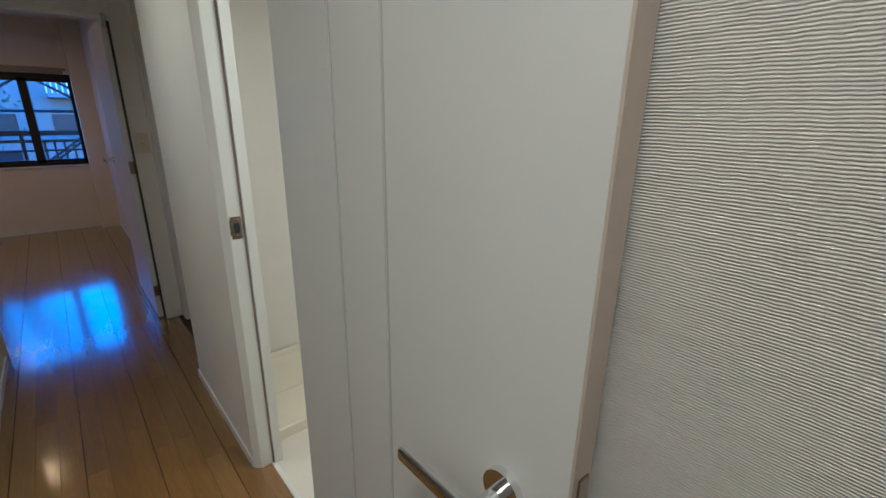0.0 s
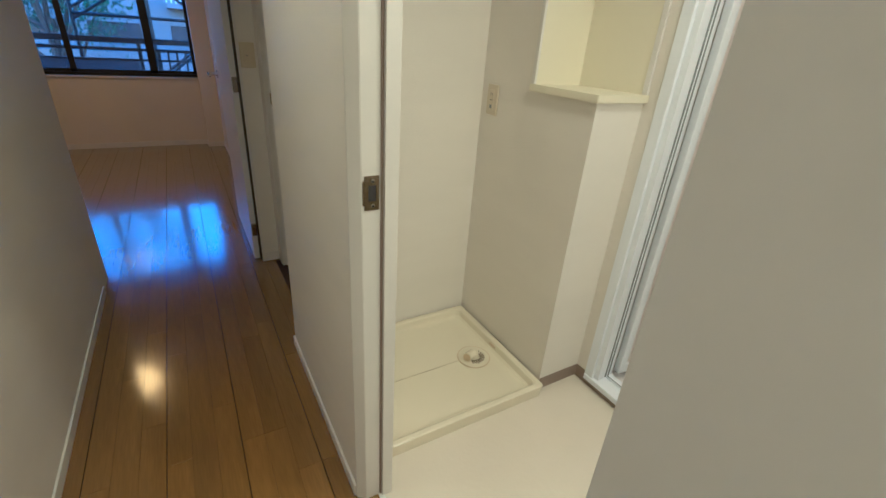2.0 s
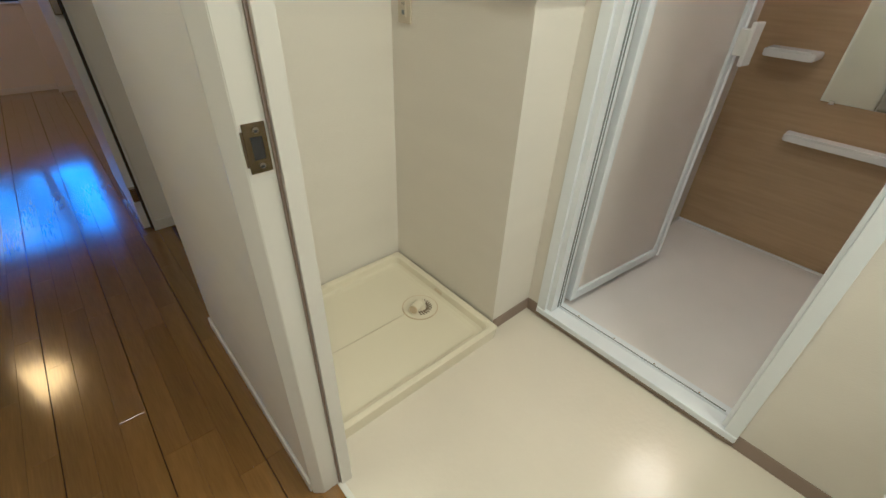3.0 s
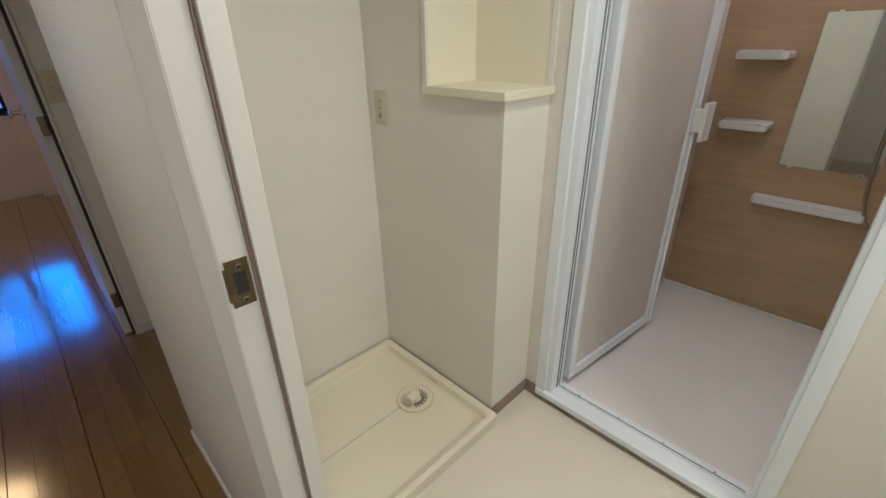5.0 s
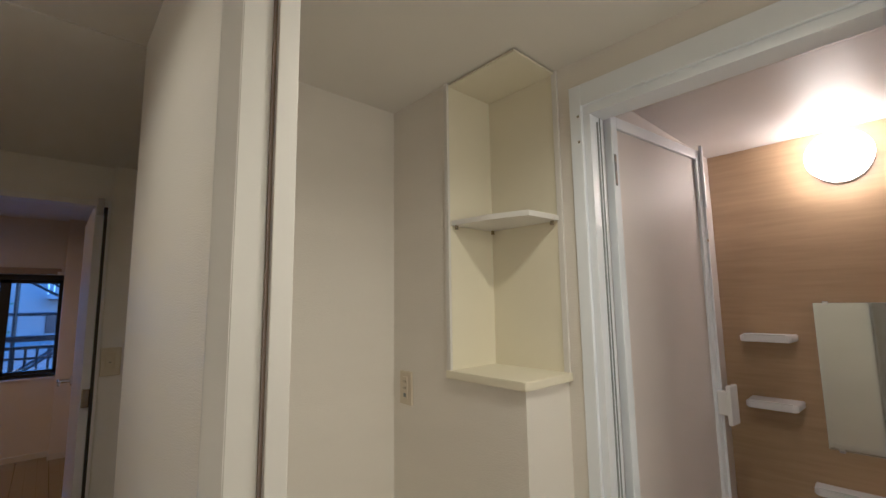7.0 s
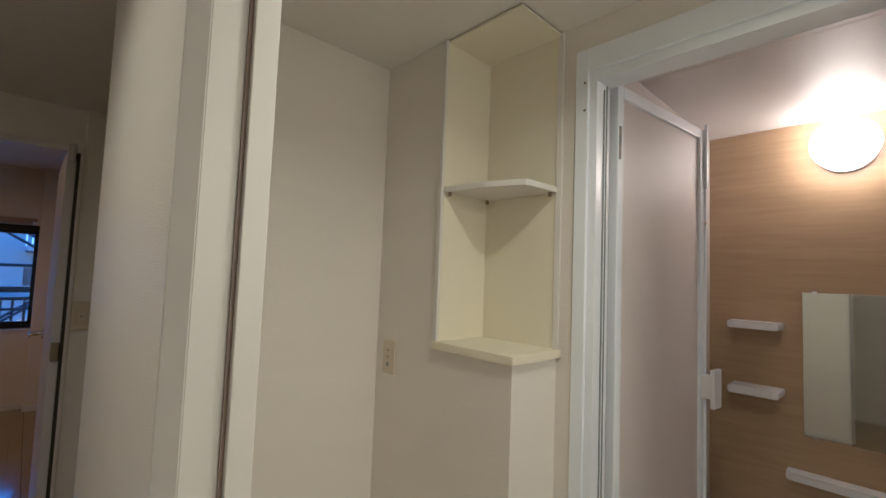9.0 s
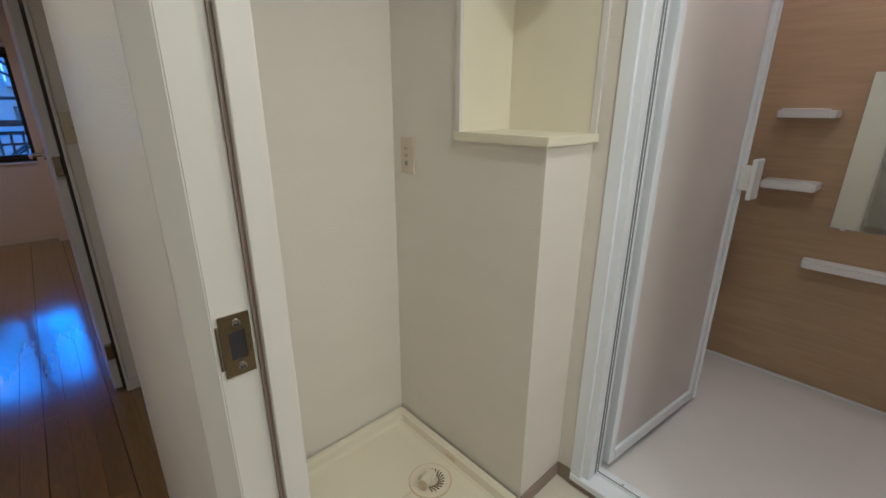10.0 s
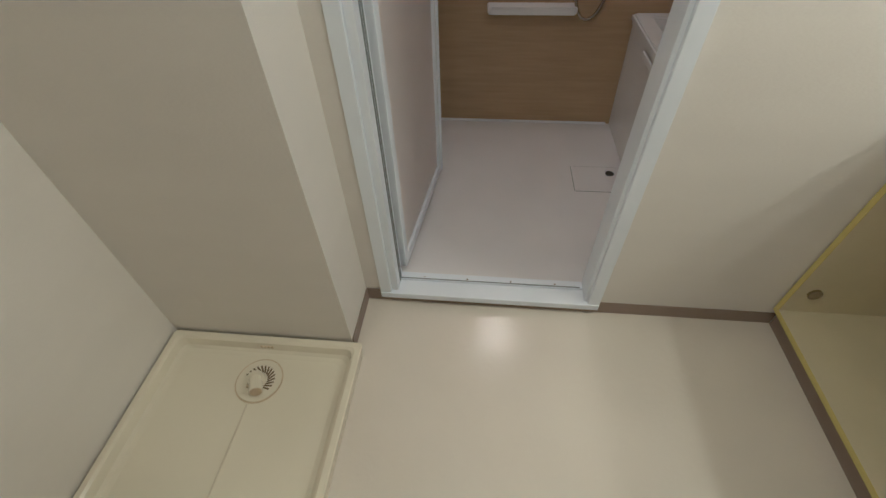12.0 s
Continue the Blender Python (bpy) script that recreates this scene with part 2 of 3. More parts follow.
setting("wall_bath_door", boxes((WR, -0.2, 0, WR + 0.085, FY0, CEIL), (WR, FY0, FZ1, WR + 0.085, WB, CEIL), (WR, FY1, 0, WR + 0.085, WB, FZ1)), M_PAPER, "white papered wall with the bathroom door opening")
setting("wall_side_room", boxes((1.6, HE, 0, 1.7, LY, CEIL), (WL + 0.02, HE, 0, WL + 0.07, 2.66, CEIL)), M_PAPER, "plain wall of the unlit side room")
setting("wall_living_near", boxes((0.515, LY, 0, 1.7, LY + 0.1, CEIL), (LX0, 3.33, 0, HL, LY + 0.1, LCEIL), (HL, LY + 0.02, 1.90, 0.515, LY + 0.1, LCEIL)), M_PAPER, "wall end and header between hall and living room")
setting("wall_living_right", boxes((LX1, LY + 0.1, 0, LX1 + 0.1, WY, LCEIL)), M_LIVING, "plain papered side wall of the living room")
setting("wall_living_left", boxes((LX0 - 0.1, LY + 0.1, 0, LX0, WY, LCEIL)), M_LIVING, "plain papered far side wall of the living room")
WX0, WX1, WZ0, WZ1 = -1.55, 0.465, 0.757, 1.750
setting("wall_living_window", boxes((LX0 - 0.1, WY, 0, WX0, WY + 0.15, LCEIL), (WX1, WY, 0, LX1 + 0.1, WY + 0.15, LCEIL), (WX0, WY, 0, WX1, WY + 0.15, WZ0), (WX0, WY, WZ1, WX1, WY + 0.15, LCEIL)), M_LIVING, "plain papered wall below and around the window")
setting("pillar_living", boxes((0.428, WY - 0.150, 0, LX1, WY, LCEIL)), M_LIVING, "papered corner pillar of the living room")
setting("floor_bath", boxes((1.576, BY0, -0.08, BX1, BY1, 0.03)), M_BATHFLOOR, "pale pinkish resin bathroom floor")
setting("ceiling_bath", boxes((1.652, BY0, BCEIL, 1.9695, BY1, BCEIL + 0.02), (1.9710, BY0, BCEIL, BX1, BY1, BCEIL + 0.02), (1.652, BY0, BCEIL + 0.02, BX1, BY1, BCEIL + 0.06)), M_BATHCEIL, "glossy white bathroom ceiling panels with one joint")
setting("wall_bath_far", boxes((BX1, BY0 - 0.1, -0.05, BX1 + 0.05, BY1 + 0.05, BCEIL + 0.06)), M_WOODPANEL, "wood-print bathroom wall panel with horizontal grain")
setting("wall_bath_side", boxes((1.652, BY1, -0.05, BX1, BY1 + 0.05, BCEIL + 0.06)), M_BATHWALL, "white bathroom side panel")
setting("wall_bath_tub", boxes((1.652, BY0 - 0.05, -0.05, BX1, BY0, BCEIL + 0.06)), M_BATHWALL, "white bathroom panel behind the tub")
setting("wall_bath_front", boxes((1.657, BY0, -0.05, 1.665, FY0, BCEIL)), M_BATHWALL, "white bathroom panel beside the door")
setting("wall_pipe_shaft", boxes((SX, SY, 0, WR, WB, NZ0 - 0.025), (SX, NY, NZ0 - 0.025, WR, WB, CEIL)), M_PAPER, "papered pipe shaft box with a corner niche")

# ---- trim of the setting ----
def skirting(name, rows, mat, label):
    return setting(name, boxes(*rows, bevel=0.002), mat, label)


skirting("baseboard_hall", [(HL, 1.364, 0, HL + 0.008, 3.33, 0.045), (HR - 0.008, JF + 0.027, 0, HR, HE, 0.045), (HR - 0.008, -1.4, 0, HR, JN - 0.03, 0.045), (HR - 0.008, HE, 0, WL + 0.02, HE + 0.008, 0.045)], M_TRIM, "thin off-white hall skirting")
skirting("baseboard_living", [(LX0, WY - 0.008, 0, 0.420, WY, 0.055), (0.420, WY - 0.158, 0, 0.428, WY - 0.008, 0.055), (0.428, WY - 0.158, 0, LX1, WY - 0.150, 0.055), (LX1 - 0.008, LY + 0.1, 0, LX1, WY - 0.158, 0.055), (0.515, LY - 0.008, 0, 0.60, LY, 0.055)], M_TRIM, "off-white living room skirting")
skirting("baseboard_wash", [(SX + 0.001, SY - 0.004, 0, WR, SY, 0.058), (WR - 0.004, 0.33, 0, WR, FY0, 0.058), (WR - 0.004, FY0, 0, WR, FY1, 0.030), (WR - 0.004, FY1, 0, WR, SY - 0.004, 0.058)], M_BROWN, "thin brown vinyl skirting of the wash room")


def door_frame(name, rows, label):
    ob = thing(name, (rows[0][1][0], rows[0][1][1], 0), label, "door frame")
    ob["kind"] = "structure"
    for n, r in rows:
        part(n, boxes(r, bevel=0.0015), M_TRIM, ob)
    return ob


frame_wash = door_frame("trim_wash_door", [
    ("jamb", (HR - 0.003, JN - 0.025, 0, WL + 0.003, JN, DOOR_TOP + 0.025)),
    ("head", (HR - 0.004, JN, DOOR_TOP, WL + 0.003, JF, DOOR_TOP + 0.025)),
    ("stop", (0.570, JF - 0.013, 0, 0.603, JF, DOOR_TOP)),
    ("stop", (0.570, JN, 0, 0.603, JN + 0.013, DOOR_TOP)),
    ("stop", (0.570, JN + 0.013, DOOR_TOP - 0.013, 0.603, JF - 0.013, DOOR_TOP)),
    ("threshold", (0.560, JN, 0.0, 0.578, JF, 0.004))], "off-white wooden door frame of the wash room")
part("jamb", prism([(HR - 0.003, JF + 0.025), (HR - 0.003, JF + 0.019), (0.521, JF), (WL + 0.003, JF), (WL + 0.003, JF + 0.025)], 0, DOOR_TOP + 0.025, 0.0012), M_TRIM, frame_wash)
part("gasket", boxes((0.565, JF - 0.004, 0, 0.570, JF, DOOR_TOP)), M_BROWN, frame_wash, "thin brown rubber gasket")

# side door frame on the hall's other wall
trim_left = door_frame("trim_side_door", [
    ("jamb", (HL - 0.104, 1.338, 0, HL + 0.004, 1.362, DOOR_TOP)),
    ("stop", (HL - 0.104, 1.322, 0, HL - 0.070, 1.338, DOOR_TOP)),
    ("jamb", (HL - 0.104, 0.478, 0, HL + 0.004, 0.502, DOOR_TOP)),
    ("head", (HL - 0.104, 0.502, DOOR_TOP - 0.024, HL + 0.004, 1.338, DOOR_TOP))], "off-white frame of an open side doorway")
part("gasket", boxes((HL - 0.070, 1.331, 0, HL - 0.063, 1.338, DOOR_TOP - 0.03)), M_DARK, trim_left, "dark gap along the stop")

# living room doorway
door_frame("trim_living_door", [
    ("jamb", (0.502, LY - 0.008, 0, 0.515, LY + 0.108, 1.90)),
    ("head", (HL, LY + 0.012, 1.875, 0.502, LY + 0.108, 1.90))], "off-white frame of the living room doorway")
door_frame("trim_store_door", [
    ("jamb", (0.602, LY - 0.11, 0, 0.68, LY - 0.085, DOOR_TOP)),
    ("stop", (0.626, LY - 0.122, 0, 0.68, LY - 0.11, DOOR_TOP)),
    ("casing", (0.600, LY - 0.085, 0, 0.626, LY, DOOR_TOP)),
    ("head", (0.602, 2.66, DOOR_TOP, 0.68, LY - 0.085, DOOR_TOP + 0.03))], "off-white frame of the unlit side room's doorway")


# ---- strike plates ----
def strike_plate(at):
    """A small steel strike plate, lying in the x-z plane and looking to -y."""
    ob = thing("strike_plate", at, "brushed steel strike plate with two screws", "strike plate", "door strikes")
    bm = bmesh.new()
    w, h, t = 0.017, 0.039, 0.002
    for r in ((-w, -t, -h, w, 0, -0.018), (-w, -t, 0.018, w, 0, h), (-w, -t, -0.018, -0.008, 0, 0.018), (0.010, -t, -0.018, w, 0, 0.018)):
        box(bm, *r)
    box(bm, -w - 0.004, -t, -0.028, -w, 0.006, 0.028, 0.0012)
    bmesh.ops.translate(bm, vec=at, verts=bm.verts)
    part("plate", bm, M_STEEL, ob)
    part("latch_hole", boxes((at[0] - 0.008, at[1] - 0.001, at[2] - 0.018, at[0] + 0.010, at[1] + 0.004, at[2] + 0.018)), M_DARK, ob, "dark latch hole")
    for dz in (-0.028, 0.028):
        s = part("screw", tubes(((at[0] + 0.002, at[1] - 0.0035, at[2] + dz), (at[0] + 0.002, at[1], at[2] + dz), 0.0048), sides=14), M_CHROME, ob, "bright screw head")
        part("slot", boxes((at[0] - 0.001, at[1] - 0.0041, at[2] + dz - 0.0035, at[0] + 0.005, at[1] - 0.0030, at[2] + dz + 0.0005)), M_DARK, s)
    return ob


strike_plate((0.544, JF, 1.012))
strike_plate((0.645, LY - 0.122, 0.99))


# ---- wash room door, folded back against the hall's wall ----
def lever(parent, x, y, z, out, along):
    """Rose, neck and a flat lever of bright chrome."""
    rose = part("rose", tubes(((x, y, z), (x + out * 0.010, y, z), 0.026), sides=32), M_CHROME, parent, "chrome rose")
    part("neck", tubes(((x + out * 0.010, y, z), (x + out * 0.060, y, z), 0.010)), M_CHROME, rose)
    bm = bmesh.new()
    y0, y1 = sorted((y - along * 0.012, y + along * 0.125))
    xx = x + out * 0.058
    box(bm, xx - 0.007, y0, z - 0.010, xx + 0.007, y1, z + 0.010, 0.005, 3)
    part("lever", bm, M_CHROME, rose, "chrome lever handle")
    return rose


DX0, DX1, DY0, DY1 = 0.440, 0.475, 0.258, 0.906
wash_door = thing("door", (DX0, DY1, 0), "open white laminate door with two vertical grooves", "door")
grooves = (0.568, 0.698)
cuts = [DY0, grooves[0], grooves[1], DY1]
bm = bmesh.new()
box(bm, DX0 + 0.006, DY0, 0.012, DX1, DY1, 1.965)
for i in range(3):
    box(bm, DX0, cuts[i] + (0.0042 if i else 0), 0.012, DX0 + 0.006, cuts[i + 1] - (0.0042 if i < 2 else 0), 1.965)
part("leaf", bm, M_DOOR, wash_door)
# grey strips in the groove beds, their shade put into the colour
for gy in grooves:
    part("groove_shade_strip", boxes((DX0 + 0.0030, gy - 0.0041, 0.012, DX0 + 0.0058, gy + 0.0041, 1.964)), M_GROOVE_SHADE, wash_door, "grey strip painting the shade in the groove")
part("edge_strip", boxes((DX0 + 0.001, DY0 - 0.003, 0.012, DX1, DY0, 1.965)), M_EDGE, wash_door, "beige edge band of the door")
part("latch", boxes((DX0 + 0.010, DY0 - 0.006, 0.93, DX1 - 0.008, DY0 - 0.003, 1.05), (DX0 + 0.014, DY0 - 0.014, 0.975, DX1 - 0.014, DY0 - 0.006, 1.005), bevel=0.001), M_STEEL, wash_door, "dark steel latch in the edge")
lever(wash_door, DX0, 0.336, 0.985, -1, 1)
for hz in (0.25, 1.72):
    part("hinge", tubes(((DX1 + 0.010, DY1 + 0.002, hz), (DX1 + 0.010, DY1 + 0.002, hz + 0.09), 0.006)), M_STEEL, wash_door, "steel hinge")

# ---- living room door, open against the side wall ----
living_door = thing("door", (0.466, LY + 0.12, 0), "open white door with lever handle and steel hinges", "door")
part("leaf", boxes((0.460, LY + 0.03, 0.010, 0.491, LY + 0.83, 1.895), bevel=0.0015), M_DOOR, living_door)
# solid dark strip between leaf and jamb, in place of the gap's shade
part("edge_strip", boxes((0.491, LY + 0.004, 0.01, 0.502, LY + 0.029, 1.87)), M_DARK, living_door, "dark strip painting the shade in the hinge gap")
for hz, mat in ((0.172, M_STEEL), (1.005, M_STEEL), (1.835, M_CHROME)):
    part("hinge", boxes((0.464, LY + 0.010, hz, 0.491, LY + 0.030, hz + 0.075), bevel=0.003), mat, living_door, "small metal hinge")
lever(living_door, 0.460, LY + 0.765, 1.03, -1, -1)


# ---- switch and outlet ----
light_switch = thing("light_switch", (0.55, LY, 1.19), "ivory plastic light switch plate on the wall", "light switch")
part("plate", boxes((0.517, LY - 0.008, 1.13, 0.589, LY, 1.25), bevel=0.003), M_SWITCH, light_switch)
part("rocker", boxes((0.533, LY - 0.012, 1.155, 0.567, LY - 0.008, 1.225), bevel=0.002), M_SWITCH, light_switch)
part("pilot_lamp", boxes((0.545, LY - 0.0135, 1.186, 0.555, LY - 0.012, 1.190)), M_GREYSEAL, light_switch)

outlet = thing("power_outlet", (SX, 2.314, 1.115), "ivory plastic double power outlet with earth terminal", "outlet")
part("plate", boxes((SX - 0.008, 2.279, 1.055, SX, 2.349, 1.175), bevel=0.003), M_SWITCH, outlet)
part("socket_block", boxes((SX - 0.011, 2.301, 1.075, SX - 0.008, 2.327, 1.155), bevel=0.001), M_SWITCH, outlet)
for oz in (1.138, 1.115):
    for oy in (2.309, 2.319):
        part("slot", boxes((SX - 0.0118, oy - 0.001, oz - 0.004, SX - 0.0108, oy + 0.001, oz + 0.004)), M_DARK, outlet)
part("earth_terminal", boxes((SX - 0.0125, 2.307, 1.082, SX - 0.011, 2.321, 1.096), bevel=0.0005), M_GREYSEAL, outlet, "small grey earth flap")


# ---- washing machine pan ----
PX0, PX1, PY0, PY1, PZ = 0.596, 1.339, 1.727, 2.389, 0.060
pan = thing("washing_machine_pan", (0.98, 2.11, 0), "cream plastic washing machine drip pan with drain", "drip pan")
bm = bmesh.new()


def ring(inset, z, r, n=6):
    """A rounded rectangle of vertices in the plan of the pan."""
    out = []
    x0, x1, y0, y1 = PX0 + inset, PX1 - inset, PY0 + inset, PY1 - inset
    for cx, cy, a0 in ((x1 - r, y1 - r, 0), (x0 + r, y1 - r, 90), (x0 + r, y0 + r, 180), (x1 - r, y0 + r, 270)):
        for k in range(n + 1):
            a = radians(a0 + 90 * k / n)
            out.append(bm.verts.new((cx + r * math.cos(a), cy + r * math.sin(a), z)))
    return out


loops = [ring(0.006, 0.0, 0.012), ring(0.001, PZ - 0.012, 0.014), ring(0.0, PZ - 0.004, 0.015), ring(0.004, PZ, 0.016), ring(0.020, PZ, 0.018), ring(0.028, PZ - 0.005, 0.022), ring(0.036, 0.030, 0.026), ring(0.046, 0.022, 0.032), ring(0.062, 0.019, 0.034), ring(0.30, 0.016, 0.03)]
for a, b in zip(loops, loops[1:]):
    for i in range(len(a)):
        j = (i + 1) % len(a)
        bm.faces.new((a[i], a[j], b[j], b[i]))
bm.faces.new(loops[-1])
bmesh.ops.recalc_face_normals(bm, faces=bm.faces)
tray = part("tray", bm, M_PAN, pan)
part("drain_groove", boxes((0.70, 2.050, 0.0160, 1.118, 2.0535, 0.0192)), M_SWITCH, pan, "thin stained moulding line")
part("label_stamp", boxes(*[(PX1 - 0.0345, 2.03 + 0.012 * k, 0.036, PX1 - 0.0315, 2.037 + 0.012 * k, 0.047) for k in range(4)]), M_TAN, pan, "small moulded marks on the rim")
CX, CY = 1.197, 2.043
bm = bmesh.new()
tube(bm, (CX, CY, 0.012), (CX, CY, 0.0215), 0.0735, 0.0715, sides=48)
part("cover_joint", tubes(((CX, CY, 0.012), (CX, CY, 0.0198), 0.0762), sides=48), M_TAN, pan, "dark joint round the drain cover")
drain = part("drain_cover", bm, M_PAN, pan, "round cream drain cover", smooth=False)
for k in range(14):
    a = radians(-130 + 15 * k)
    c, s_ = math.cos(a), math.sin(a)
    bm = bmesh.new()
    box(bm, -0.0135, -0.0026, 0, 0.0135, 0.0026, 0.0012)
    bmesh.ops.transform(bm, matrix=Matrix.Translation((CX + 0.0385 * c, CY + 0.0385 * s_, 0.0212)) @ Matrix.Rotation(a + 0.5, 4, "Z"), verts=bm.verts)
    part("slot", bm, M_PANDARK, drain)
bm = bmesh.new()
tube(bm, (CX - 0.004, CY + 0.004, 0.0215), (CX - 0.004, CY + 0.004, 0.046), 0.030, 0.026, sides=28)
tube(bm, (CX - 0.004, CY + 0.004, 0.038), (CX - 0.050, CY - 0.018, 0.046), 0.0200, 0.0210, sides=20)
elbow = part("hose_elbow", bm, M_PAN, pan, "cream hose elbow")
part("mouth", tubes(((CX - 0.0495, CY - 0.0178, 0.0459), (CX - 0.0512, CY - 0.0185, 0.0462), 0.0175)), M_TAN, elbow, "discoloured brown mouth")
part("clip", boxes((CX - 0.030, CY + 0.012, 0.0215, CX - 0.012, CY + 0.030, 0.030), bevel=0.002), M_TAN, elbow)

# ---- niche ----
niche = thing("corner_niche", (SX, SY, NZ0), "cream boarded open corner niche with one shelf", "niche")
part("sill_board", prism([(SX - 0.016, NY + 0.012), (SX - 0.016, SY - 0.012), (SX + 0.02, SY - 0.016), (WR - 0.0, SY - 0.016), (WR, NY), (SX, NY)], NZ0 - 0.025, NZ0, 0.002), M_NICHE, niche)
part("back_board", boxes((WR - 0.006, SY + 0.010, NZ0, WR - 0.001, NY, NZ1)), M_NICHE, niche)
part("side_board", boxes((SX, NY - 0.006, NZ0, WR - 0.006, NY - 0.001, NZ1)), M_NICHE, niche)
part("top_board", boxes((SX, SY, NZ1 - 0.008, WR - 0.006, NY - 0.006, NZ1 - 0.001)), M_NICHE, niche)
part("edge_trim", boxes((SX - 0.010, NY - 0.006, NZ0, SX, NY + 0.012, CEIL - 0.002), bevel=0.0015), M_TRIM, niche)
part("edge_trim", boxes((WR - 0.010, SY - 0.010, NZ0, WR, SY + 0.010, CEIL - 0.002), bevel=0.0015), M_TRIM, niche)
shelf = part("shelf", prism([(WR - 0.006, NY - 0.006), (SX + 0.002, NY - 0.006), (SX + 0.020, 1.905), (SX + 0.062, SY + 0.012), (WR - 0.006, SY + 0.004)], 1.690, 1.708, 0.001), M_TRIM, niche, "white shelf board with a cut corner")
for sx, sy in ((SX + 0.014, NY - 0.022), (WR - 0.022, NY - 0.022), (WR - 0.022, SY + 0.022)):
    part("shelf_peg", tubes(((sx, sy, 1.676), (sx, sy, 1.690), 0.006, 0.006), sides=12), M_STEEL, shelf, "small metal shelf peg")


# ---- bathroom door and frame ----
FX0, FX1 = WR - 0.014, 1.654
bath_frame = thing("door_frame", (WR, FY0, 0), "white aluminium bathroom door frame with raised sill", "door frame")
part("post", boxes((FX0, FY1 - 0.040, FZ0, FX1, FY1, FZ1), (FX0 + 0.012, FY1 - 0.064, FZ0 + 0.028, FX1, FY1 - 0.040, 2.018), bevel=0.002), M_ALU, bath_frame)
part("post", boxes((FX0, FY0, FZ0, FX1, FY0 + 0.040, FZ1), (FX0 + 0.012, FY0 + 0.040, FZ0 + 0.028, FX1, FY0 + 0.052, 2.018), bevel=0.002), M_ALU, bath_frame)
part("head", boxes((FX0, FY0 + 0.040, 2.048, FX1, FY1 - 0.040, FZ1), (FX0 + 0.012, FY0 + 0.040, 2.018, FX1, FY1 - 0.040, 2.048), bevel=0.002), M_ALU, bath_frame)
sill = part("sill", boxes((FX0 - 0.004, FY0 + 0.001, FZ0, FX0 + 0.064, FY1 - 0.001, FZ0 + 0.026), (FX0 + 0.064, FY0 + 0.040, FZ0 + 0.002, FX1, FY1 - 0.040, FZ0 + 0.034), bevel=0.003), M_ALU, bath_frame, "white raised sill")
part("seal", boxes((FX0 + 0.066, FY0 + 0.062, FZ0 + 0.0335, FX0 + 0.070, FY1 - 0.066, FZ0 + 0.0355)), M_GREYSEAL, sill, "dark seal line")
for k in range(4):
    yy = FY0 + 0.15 + 0.16 * k
    part("screw", tubes(((FX0 + 0.076, yy, FZ0 + 0.033), (FX0 + 0.076, yy, FZ0 + 0.0355), 0.003), sides=10), M_STEEL, sill)
part("gasket", boxes((FX0 + 0.052, FY1 - 0.067, FZ0 + 0.034, FX0 + 0.058, FY1 - 0.064, 2.0), (FX0 + 0.070, FY1 - 0.067, FZ0 + 0.034, FX0 + 0.074, FY1 - 0.064, 2.02)), M_GREYSEAL, bath_frame, "grey rubber gaskets")
for cz in (2.015, 1.93):
    part("screw", tubes(((FX0 - 0.001, FY1 - 0.030, cz), (FX0 + 0.002, FY1 - 0.030, cz), 0.004), sides=10), M_STEEL, bath_frame)

HX, HY, DW, DT = 1.678, 1.645, 0.632, 0.030
SWING = math.atan2(-0.070, 0.632)
bath_door = thing("bath_door", (HX, HY, 0), "open white bathroom door with a frosted pane", "door")
DZ0, DZ1, ST = 0.066, 2.04, 0.034


def swung(bm):
    bmesh.ops.transform(bm, matrix=Matrix.Translation((HX, HY, 0)) @ Matrix.Rotation(SWING, 4, "Z"), verts=bm.verts)
    return bm


part("stile", swung(boxes((0, -DT / 2, DZ0, ST, DT / 2, DZ1), bevel=0.003)), M_ALU, bath_door)
free_stile = part("stile", swung(boxes((DW - ST, -DT / 2, DZ0, DW, DT / 2, DZ1), (DW - 0.004, -DT / 2 - 0.008, DZ0, DW + 0.004, DT / 2 + 0.006, DZ1), bevel=0.003)), M_ALU, bath_door)
part("rail", swung(boxes((ST, -DT / 2, DZ0, DW - ST, DT / 2, DZ0 + 0.045), bevel=0.003)), M_ALU, bath_door)
part("rail", swung(boxes((ST, -DT / 2, DZ1 - 0.040, DW - ST, DT / 2, DZ1), bevel=0.003)), M_ALU, bath_door)
part("pane", swung(boxes((ST - 0.004, -0.004, DZ0 + 0.041, DW - ST + 0.004, 0.004, DZ1 - 0.036))), M_FROST, bath_door, "frosted pinkish resin pane")
part("handle", swung(boxes((DW - 0.030, -DT / 2 - 0.040, 0.985, DW - 0.008, -DT / 2, 1.075), (DW - 0.052, -DT / 2 - 0.056, 0.955, DW + 0.016, -DT / 2 - 0.040, 1.100), bevel=0.004)), M_WHITE, bath_door, "white moulded push handle")
label_sticker = part("label_sticker", swung(boxes((0.006, -DT / 2 - 0.0012, 1.800, 0.018, -DT / 2 - 0.0002, 1.905))), M_FACADE2, bath_door, "small faded paper label")
part("print_band", swung(boxes((0.007, -DT / 2 - 0.0018, 1.880, 0.017, -DT / 2 - 0.0012, 1.900), (0.007, -DT / 2 - 0.0018, 1.806, 0.017, -DT / 2 - 0.0012, 1.850))), M_RAIL, label_sticker, "dark printed bands")
part("top_catch", swung(boxes((DW - 0.006, -DT / 2 - 0.012, 1.80, DW + 0.006, -DT / 2 - 0.001, DZ1 + 0.020), bevel=0.002)), M_ALU, bath_door)
